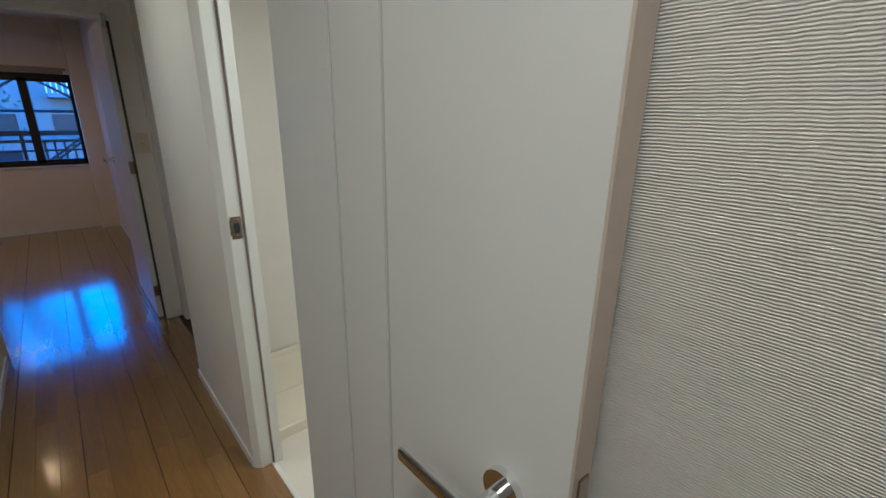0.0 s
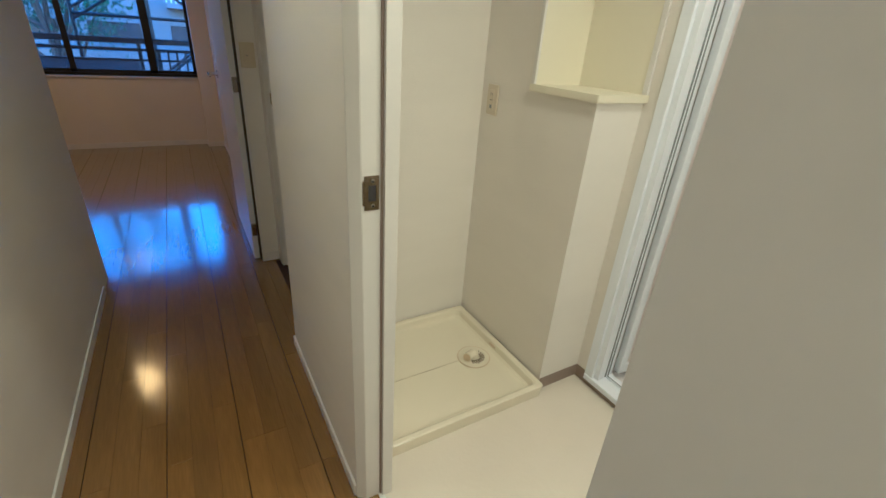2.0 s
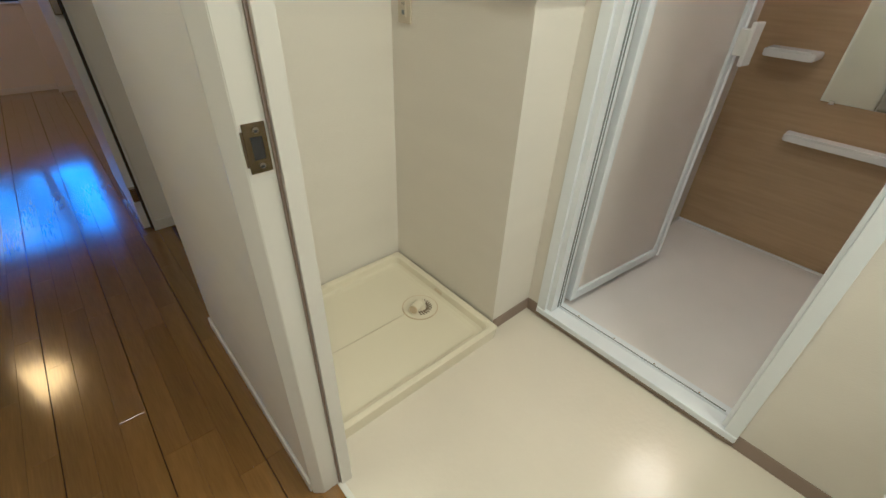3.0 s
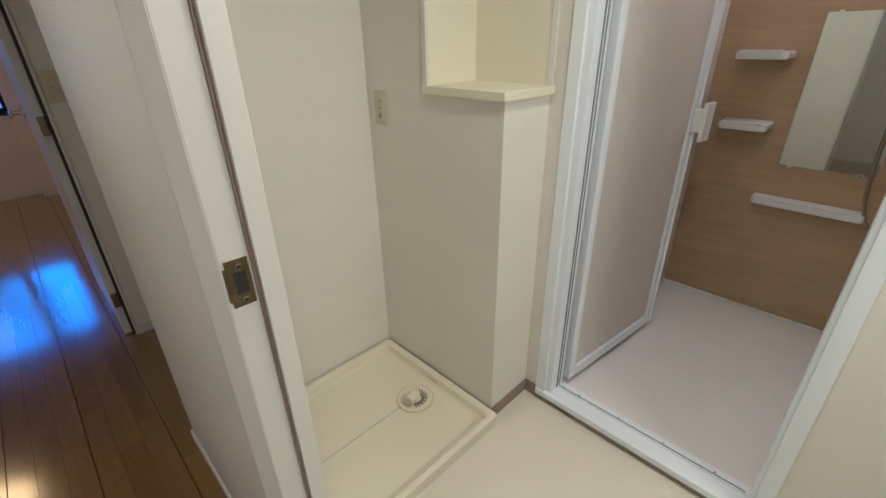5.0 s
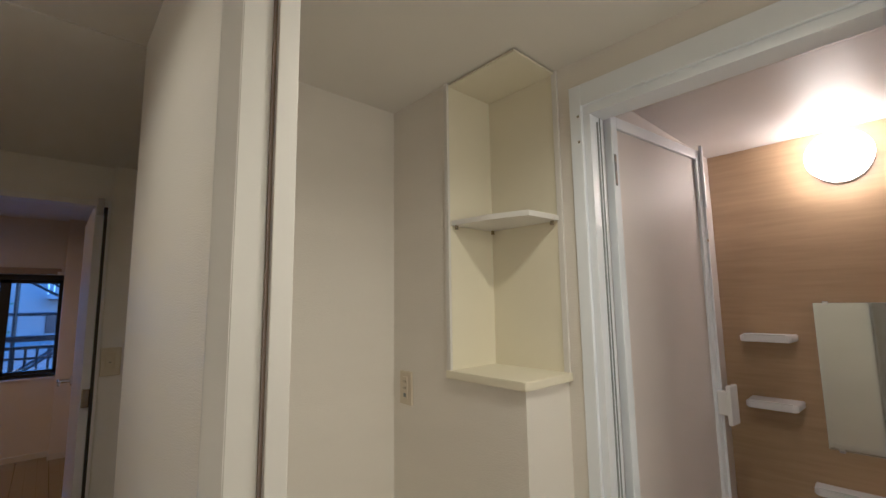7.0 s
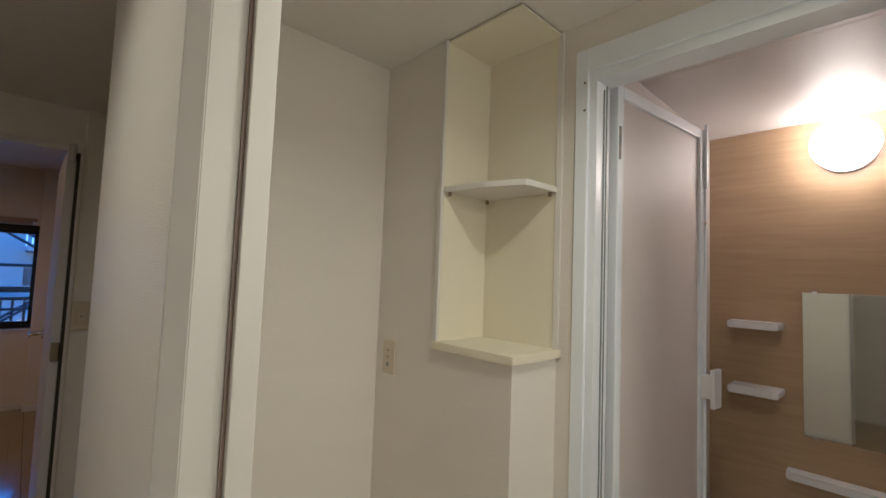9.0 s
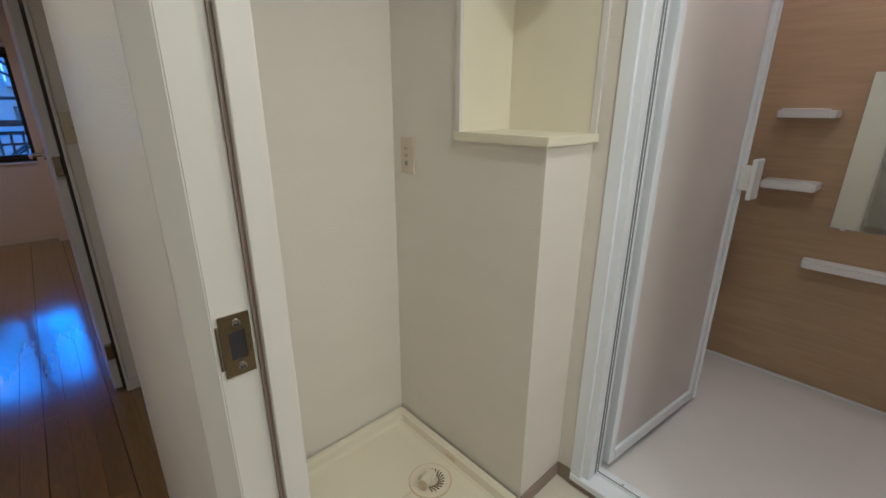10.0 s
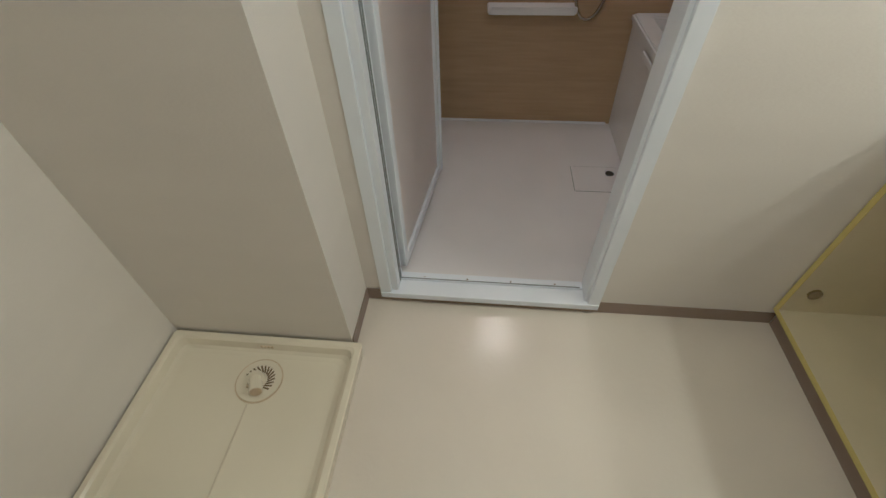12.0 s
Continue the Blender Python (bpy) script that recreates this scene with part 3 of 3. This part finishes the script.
part("screw", swung(tubes(((DW - 0.012, -DT / 2 - 0.010, 1.66), (DW - 0.012, -DT / 2, 1.66), 0.006))), M_CHROME, bath_door)


# ---- bathroom fittings ----
def wall_shelf(y0, y1, z, depth, label):
    ob = thing("wall_shelf", (BX1, (y0 + y1) / 2, z), label, "shelf", "bathroom shelves")
    bm = prism([(BX1, y0), (BX1, y1), (BX1 - depth + 0.012, y1 - 0.004), (BX1 - depth, y1 - 0.018), (BX1 - depth, y0 + 0.018), (BX1 - depth + 0.012, y0 + 0.004)], z - 0.030, z, 0.004)
    part("board", bm, M_WHITE, ob)
    part("lip", boxes((BX1 - depth, y0 + 0.02, z, BX1 - depth + 0.008, y1 - 0.02, z + 0.006), bevel=0.002), M_WHITE, ob)
    return ob


wall_shelf(1.385, 1.580, 1.262, 0.145, "small white resin shelf on wood-print wall")
wall_shelf(1.385, 1.580, 0.972, 0.145, "small white resin shelf on wood-print wall")
wall_shelf(0.970, 1.380, 0.640, 0.085, "long white resin shelf under the mirror")

mirror = thing("mirror", (BX1, 1.19, 1.08), "plain rectangular bathroom mirror on wood-print wall", "mirror")
part("glass", boxes((BX1 - 0.008, 0.990, 0.788, BX1 - 0.003, 1.322, 1.402), bevel=0.001), M_MIRROR, mirror)
part("backing", boxes((BX1 - 0.003, 0.992, 0.790, BX1, 1.320, 1.400)), M_GREYSEAL, mirror)
for my in (1.04, 1.28):
    part("clip", boxes((BX1 - 0.011, my - 0.010, 0.780, BX1, my + 0.010, 0.795), bevel=0.002), M_CHROME, mirror, "small chrome mirror clip")
    part("clip", boxes((BX1 - 0.011, my - 0.010, 1.394, BX1, my + 0.010, 1.409), bevel=0.002), M_CHROME, mirror, "small chrome mirror clip")

bath_lamp = thing("wall_lamp", (BX1, 1.172, 2.018), "lit round white globe wall lamp", "lamp")
bm = bmesh.new()
bmesh.ops.create_uvsphere(bm, u_segments=40, v_segments=24, radius=1.0)
bmesh.ops.scale(bm, vec=(0.066, 0.112, 0.106), verts=bm.verts)
bmesh.ops.translate(bm, vec=(BX1 - 0.092, 1.172, 2.018), verts=bm.verts)
globe = part("shade", bm, M_GLOBE, bath_lamp, "glowing opal shade", smooth=True)
# wide plate added behind the shade to block its light from the wall
part("base", tubes(((BX1 - 0.032, 1.172, 2.018), (BX1, 1.172, 2.018), 0.104), sides=40), M_WHITE, bath_lamp)

TY = 0.70
tub = thing("bathtub", (2.27, 0.45, 0), "white resin bathtub with a plain front apron", "bathtub")
bm = bmesh.new()
TZ = 0.60


def quad_ring(x0, y0, x1, y1, z):
    return [bm.verts.new(p) for p in ((x0, y0, z), (x1, y0, z), (x1, y1, z), (x0, y1, z))]


rings = [quad_ring(1.666, BY0 + 0.001, BX1 - 0.001, TY - 0.02, 0.031), quad_ring(1.666, BY0 + 0.001, BX1 - 0.001, TY - 0.004, TZ - 0.045), quad_ring(1.666, BY0 + 0.001, BX1 - 0.001, TY + 0.012, TZ - 0.035), quad_ring(1.666, BY0 + 0.001, BX1 - 0.001, TY + 0.012, TZ), quad_ring(1.76, BY0 + 0.07, BX1 - 0.07, TY - 0.07, TZ), quad_ring(1.82, BY0 + 0.12, BX1 - 0.13, TY - 0.12, 0.12)]
for a, b in zip(rings, rings[1:]):
    for i in range(4):
        j = (i + 1) % 4
        bm.faces.new((a[i], a[j], b[j], b[i]))
bm.faces.new(rings[-1])
bmesh.ops.recalc_face_normals(bm, faces=bm.faces)
bmesh.ops.bevel(bm, geom=[e for e in bm.edges if e.verts[0].co.z > 0.5 and e.verts[1].co.z > 0.5], offset=0.008, segments=2, affect="EDGES")
part("shell", bm, M_WHITE, tub)
part("grip", boxes((2.30, TY + 0.012, TZ - 0.075, 2.52, TY + 0.022, TZ - 0.045), bevel=0.004), M_WHITE, tub)

hatch = thing("floor_hatch", (2.35, 0.93, 0.03), "flush square drain cover in the bathroom floor", "drain cover")
part("cover", boxes((2.230, TY + 0.014, 0.030, 2.42, 0.930, 0.033), bevel=0.001), M_BATHFLOOR, hatch)
part("joint", boxes((2.227, TY + 0.014, 0.030, 2.230, 0.933, 0.0312), (2.230, 0.930, 0.030, 2.42, 0.933, 0.0312), (2.42, TY + 0.014, 0.030, 2.423, 0.933, 0.0312)), M_GREYSEAL, hatch, "thin dark joint")
part("finger_hole", tubes(((2.368, 0.752, 0.0325), (2.368, 0.752, 0.0345), 0.020), sides=24), M_DARK, hatch, "dark round finger hole")

hose = thing("shower_hose", (BX1 - 0.05, 0.99, 0.7), "hanging grey metal shower hose loop", "shower hose")
curve = bpy.data.curves.new("hose", "CURVE")
curve.dimensions, curve.bevel_depth, curve.bevel_resolution = "3D", 0.0075, 4
sp = curve.splines.new("BEZIER")
sp.bezier_points.add(2)
for bp, co, l_, r_ in zip(sp.bezier_points, ((BX1 - 0.045, 1.02, 1.45), (BX1 - 0.055, 0.93, 0.585), (BX1 - 0.05, 0.84, 0.95)), ((0, 0, 0.3), (0, 0.09, 0.0), (0, 0, -0.2)), ((0, 0, -0.5), (0, -0.07, 0.0), (0, 0, 0.1))):
    bp.co = co
    bp.handle_left, bp.handle_right = Vector(co) + Vector(l_), Vector(co) + Vector(r_)
tmp = bpy.data.objects.new("hose_tmp", curve)
hose_mesh = bpy.data.meshes.new_from_object(tmp)
bpy.data.objects.remove(tmp)
hose_mesh.materials.clear()
hose_mesh.materials.append(M_STEEL)
hose_part = new("hose", hose_mesh)
hose_part.parent = hose
hose_part.matrix_parent_inverse = Matrix.Translation(hose.location).inverted()
part("holder", boxes((BX1 - 0.055, 1.005, 1.42, BX1, 1.035, 1.48), bevel=0.004), M_CHROME, hose, "chrome hose holder")
part("mixer", tubes(((BX1, 0.84, 0.95), (BX1 - 0.065, 0.84, 0.95), 0.024)), M_CHROME, hose, "chrome mixer outlet")

setting("trim_bath", boxes((BX1 - 0.010, TY, 0.030, BX1, BY1, 0.042), (1.70, BY1 - 0.010, 0.030, BX1 - 0.010, BY1, 0.042), bevel=0.003), M_WHITE, "white sealing strip along the bathroom floor")

# ---- vanity ----
VY, VX0, VX1 = 0.360, 0.74, 1.564
vanity = thing("vanity_cabinet", (1.16, 0.1, 0), "open cream vanity base cabinet with yellow edges", "vanity")
part("plinth", boxes((VX0 + 0.01, -0.199, 0, VX1, VY - 0.03, 0.085)), M_BROWN, vanity, "brown recessed plinth")
part("bottom_panel", boxes((VX0, -0.199, 0.085, VX1, VY - 0.002, 0.103)), M_CABINET, vanity)
part("side_panel", boxes((VX1 - 0.018, -0.199, 0.103, VX1, VY - 0.002, 0.78)), M_CABINET, vanity)
part("side_panel", boxes((VX0, -0.199, 0.103, VX0 + 0.018, VY - 0.002, 0.78)), M_CABINET, vanity)
part("back_panel", boxes((VX0 + 0.018, -0.199, 0.103, VX1 - 0.018, -0.192, 0.78)), M_CABINET, vanity)
part("edge_band", boxes((VX0, VY - 0.002, 0.085, VX1, VY, 0.103), (VX1 - 0.018, VY - 0.002, 0.103, VX1, VY, 0.78), (VX0, VY - 0.002, 0.103, VX0 + 0.018, VY, 0.78)), M_CABEDGE, vanity, "yellow edge band")
part("hinge_cup", tubes(((VX1 - 0.018, 0.300, 0.197), (VX1 - 0.026, 0.300, 0.197), 0.020), sides=24), M_STEEL, vanity, "dark metal hinge cup")
part("counter", boxes((VX0 - 0.01, -0.199, 0.78, VX1 + 0.003, VY + 0.004, 0.86), bevel=0.008), M_WHITE, vanity, "white basin counter")

# ---- living room window ----
window = thing("window_living", (-0.6, WY, WZ0), "dark bronze sliding window with two dim panes", "window")
window["kind"] = "structure"
WYF = WY + 0.06
part("window_frame", boxes((WX0, WYF, WZ0, WX1, WYF + 0.07, WZ0 + 0.03), (WX0, WYF, WZ1 - 0.05, WX1, WYF + 0.07, WZ1), (WX0, WYF, WZ0 + 0.03, WX0 + 0.03, WYF + 0.07, WZ1 - 0.05), (WX1 - 0.03, WYF, WZ0 + 0.03, WX1, WYF + 0.07, WZ1 - 0.05)), M_BRONZE, window)
for x0, x1, dy, wide in ((-0.02, WX1 - 0.03, 0.040, 0.035), (-0.72, 0.052, 0.012, 0.075), (WX0 + 0.03, -0.68, 0.040, 0.03)):
    sash = part("sash", boxes((x0, WYF + dy, WZ0 + 0.03, x0 + wide * 0.7, WYF + dy + 0.022, WZ1 - 0.05), (x1 - wide, WYF + dy, WZ0 + 0.03, x1, WYF + dy + 0.022, WZ1 - 0.05), (x0, WYF + dy, WZ0 + 0.03, x1, WYF + dy + 0.022, WZ0 + 0.06), (x0, WYF + dy, WZ1 - 0.085, x1, WYF + dy + 0.022, WZ1 - 0.05)), M_BRONZE, window)
    pane = part("pane", boxes((x0 + 0.02, WYF + dy + 0.009, WZ0 + 0.05, x1 - 0.02, WYF + dy + 0.013, WZ1 - 0.07)), M_GLASS, sash, "clear glass")
    pane.visible_shadow = False
part("window_sill", boxes((WX0 - 0.01, WY - 0.02, WZ0 - 0.018, WX1 + 0.01, WYF, WZ0), bevel=0.002), M_TRIM, window, "off-white inner sill")
part("curtain_rail", boxes((WX0, WY - 0.035, WZ1 + 0.002, WX1 - 0.06, WY - 0.002, WZ1 + 0.062), bevel=0.004), M_RAIL, window, "brown curtain rail box")
part("rail_end", boxes((WX1 - 0.09, WY - 0.036, WZ1 + 0.0, WX1 + 0.01, WY, WZ1 + 0.03), bevel=0.003), M_TRIM, window)

# ---- outside ----
setting("ground", boxes((-150, 7.4, -3.6, 150, 300, -3.5)), M_GROUND, "grey paved ground far below the window")
setting("balcony_slab", boxes((-3.2, WY + 0.15, -0.25, 2.2, 8.1, -0.1)), M_GROUND, "concrete balcony floor")
railing = thing("balcony_railing", (-0.5, 8.0, -0.1), "dark metal balcony railing with thin balusters", "railing")
for rz, rr in ((1.07, 0.034), (0.966, 0.019), (0.845, 0.014), (0.12, 0.016)):
    part("rail", boxes((-3.2, 8.0 - rr, rz - rr, 2.2, 8.0 + rr, rz + rr), bevel=0.004), M_BRONZE, railing)
for k in range(22):
    xx = -0.03 + 0.1 * k
    part("baluster", boxes((xx - 0.013, 7.99, 0.13, xx + 0.013, 8.01, 0.95)), M_BRONZE, railing)
for xx in (-3.1, -1.6, -0.14, 1.9):
    part("post", boxes((xx - 0.022, 7.975, -0.1, xx + 0.022, 8.025, 1.04)), M_BRONZE, railing)
part("infill_panel", boxes((-3.08, 7.995, 0.13, -0.17, 8.005, 0.832)), M_FACADE, railing, "grey translucent infill panel")


def scaffold(x0, x1, y):
    ob = thing("scaffolding", ((x0 + x1) / 2, y, -3.5), "thin steel pipe scaffolding with diagonal braces", "scaffolding")
    for xx in (x0, (x0 + x1) / 2, x1):
        part("upright", tubes(((xx, y, -3.5), (xx, y, 5.0), 0.024), sides=10), M_BRONZE, ob)
    for zz in (0.2, 1.34, 2.6):
        part("ledger", tubes(((x0, y, zz), (x1, y, zz), 0.022), sides=10), M_BRONZE, ob)
    mid = (x0 + x1) / 2
    for a, b in (((x0, 1.40), (mid, 1.97)), ((x0, 1.27), (mid, 1.84)), ((mid, 1.97), (x1, 1.40)), ((mid, 1.84), (x1, 1.27))):
        part("brace", tubes(((a[0], y, a[1]), (b[0], y, b[1]), 0.018), sides=10), M_BRONZE, ob)
    return ob


scaffold(-0.86, 0.90, 8.9)


def apartment_block(x0, x1, y, floors):
    ob = thing("apartment_building", ((x0 + x1) / 2, y, -3.5), "pale apartment building with balconies and dark windows", "building")
    part("wall", boxes((x0, y, -3.5, x1, y + 9, -3.5 + floors * 2.8 + 0.8)), M_FACADE2, ob)
    part("roof", boxes((x0 - 0.2, y - 0.2, -3.5 + floors * 2.8 + 0.8, x1 + 0.2, y + 9.2, -3.5 + floors * 2.8 + 1.05)), M_FACADE, ob)
    n = int((x1 - x0) / 1.75)
    for f in range(floors):
        z0 = -3.5 + f * 2.8
        part("balcony", boxes((x0 + 0.2, y - 1.1, z0, x1 - 3.4, y, z0 + 0.15), (x0 + 0.2, y - 1.1, z0 + 0.15, x1 - 3.4, y - 1.0, z0 + 1.3)), M_FACADE2, ob)
        for k in range(n):
            wx = x0 + 0.04 + 1.75 * k
            w = part("window", boxes((wx, y - 0.03, z0 + 1.50, wx + 1.08, y + 0.02, z0 + 1.92)), M_BRONZE, ob)
            for d in (0.03, 0.56):
                part("pane", boxes((wx + d, y - 0.04, z0 + 1.53, wx + d + 0.49, y - 0.03, z0 + 1.89)), M_DARK, w)
    rail = part("balcony", boxes((x1 - 6.2, y - 0.9, 1.62, x1 - 4.6, y, 1.72)), M_FACADE2, ob, "small balcony with a white railing")
    for k in range(17):
        part("baluster", boxes((x1 - 6.2 + 0.1 * k - 0.015, y - 0.9, 1.72, x1 - 6.2 + 0.1 * k + 0.015, y - 0.87, 2.25)), M_WHITE, rail)
    part("handrail", boxes((x1 - 6.22, y - 0.91, 2.25, x1 - 4.58, y - 0.86, 2.29)), M_WHITE, rail)
    return ob


apartment_block(-12.0, 6.5, 15.5, 2)


def stair(x, y):
    ob = thing("outdoor_stair", (x, y, -3.5), "dark steel outdoor stair with handrails", "stair")
    for k in range(14):
        part("tread", boxes((x + 0.25 * k, y, -1.6 + 0.19 * k, x + 0.25 * k + 0.27, y + 0.9, -1.57 + 0.19 * k)), M_BRONZE, ob)
    for yy in (y, y + 0.9):
        part("stringer", tubes(((x, yy, -1.65), (x + 3.5, yy, 1.0), 0.06), sides=8), M_BRONZE, ob)
        part("handrail", tubes(((x, yy, -0.75), (x + 3.5, yy, 1.9), 0.025), sides=8), M_BRONZE, ob)
    part("leg", tubes(((x + 3.4, y + 0.45, -3.5), (x + 3.4, y + 0.45, 0.95), 0.05), sides=8), M_BRONZE, ob)
    return ob


stair(-1.4, 11.2)


def tree(x, y, z, height):
    ob = thing("tree", (x, y, z), "green leafy street tree with loose crown", "tree")
    rng = random.Random(4)
    bm = bmesh.new()
    tube(bm, (x, y, z), (x + 0.1, y, z + height * 0.55), 0.13, 0.08, 10)
    tips = []
    for k in range(11):
        a, r = k * 2.4, 0.7 + 0.9 * rng.random()
        s0 = Vector((x + 0.08, y, z + height * (0.38 + 0.016 * k)))
        e = Vector((x + r * math.cos(a), y + r * math.sin(a), z + height * (0.55 + 0.4 * rng.random())))
        tube(bm, s0, e, 0.045, 0.012, 8)
        tips += [s0.lerp(e, f) for f in (0.72, 0.86, 1.0)]
    part("trunk", bm, M_BARK, ob)
    verts, faces = [], []
    for tip in tips:
        for _ in range(150):
            d = Vector((rng.gauss(0, 0.30), rng.gauss(0, 0.30), rng.gauss(0, 0.22)))
            m = Matrix.Translation(tip + d) @ Euler((rng.random() * 6, rng.random() * 6, rng.random() * 6)).to_matrix().to_4x4()
            i = len(verts)
            verts += [m @ Vector(p) for p in ((-0.05, 0, 0), (0, -0.022, 0.008), (0.05, 0, 0), (0, 0.022, 0.008))]
            faces.append((i, i + 1, i + 2, i + 3))
    data = bpy.data.meshes.new("crown")
    data.from_pydata([tuple(v) for v in verts], [], faces)
    data.materials.append(M_LEAF)
    crown = new("crown", data)
    crown.parent = ob
    crown.matrix_parent_inverse = Matrix.Translation(ob.location).inverted()
    return ob


tree(-1.75, 12.2, -3.5, 8.6)

# ---- oak strips, the pieces of the floor ----
oak_bed = bpy.data.objects["floor_hall"]
strip_rng = random.Random(11)
strip_meshes = {}


def strip_mesh(width, length):
    key = (round(width, 4), round(length, 3))
    if key not in strip_meshes:
        bm = bmesh.new()
        box(bm, 0, 0, FLOOR, width, length, 0.0)
        top = [e for e in bm.edges if all(v.co.z > -0.001 for v in e.verts)]
        bmesh.ops.bevel(bm, geom=top, offset=0.0004, segments=1, affect="EDGES")
        strip_meshes[key] = mesh_of("oak_strip", bm, M_OAK)
    return strip_meshes[key]


STRIP = 0.0758
LENGTHS = (0.606, 0.909, 1.212)


def lay(x_from, x_to, y_from, y_to):
    """Strips along y; every third joint is a board joint and stands wider open."""
    k0 = math.floor((x_from + 0.02) / STRIP)
    x = k0
    while x * STRIP - 0.02 < x_to:
        x0 = max(x * STRIP - 0.02 + (0.0024 if x % 3 == 0 else 0.0002), x_from)
        x1 = min((x + 1) * STRIP - 0.02 - 0.0002, x_to)
        if x1 - x0 > 0.006:
            y = y_from - strip_rng.choice((0.0, 0.2, 0.4))
            while y < y_to:
                n = strip_rng.choice(LENGTHS)
                a, b = max(y, y_from), min(y + n, y_to)
                if b - a > 0.02:
                    ob = new("oak_strip", strip_mesh(x1 - x0, b - a - 0.0006))
                    ob.location = (x0, a, 0)
                    ob.parent = oak_bed
                y += n
        x += 1


lay(HL - 0.1, 0.5745, -1.0, LY)
lay(-1.4, HL - 0.1, 0.0, 2.4)
lay(-1.6, LX1, LY, WY)
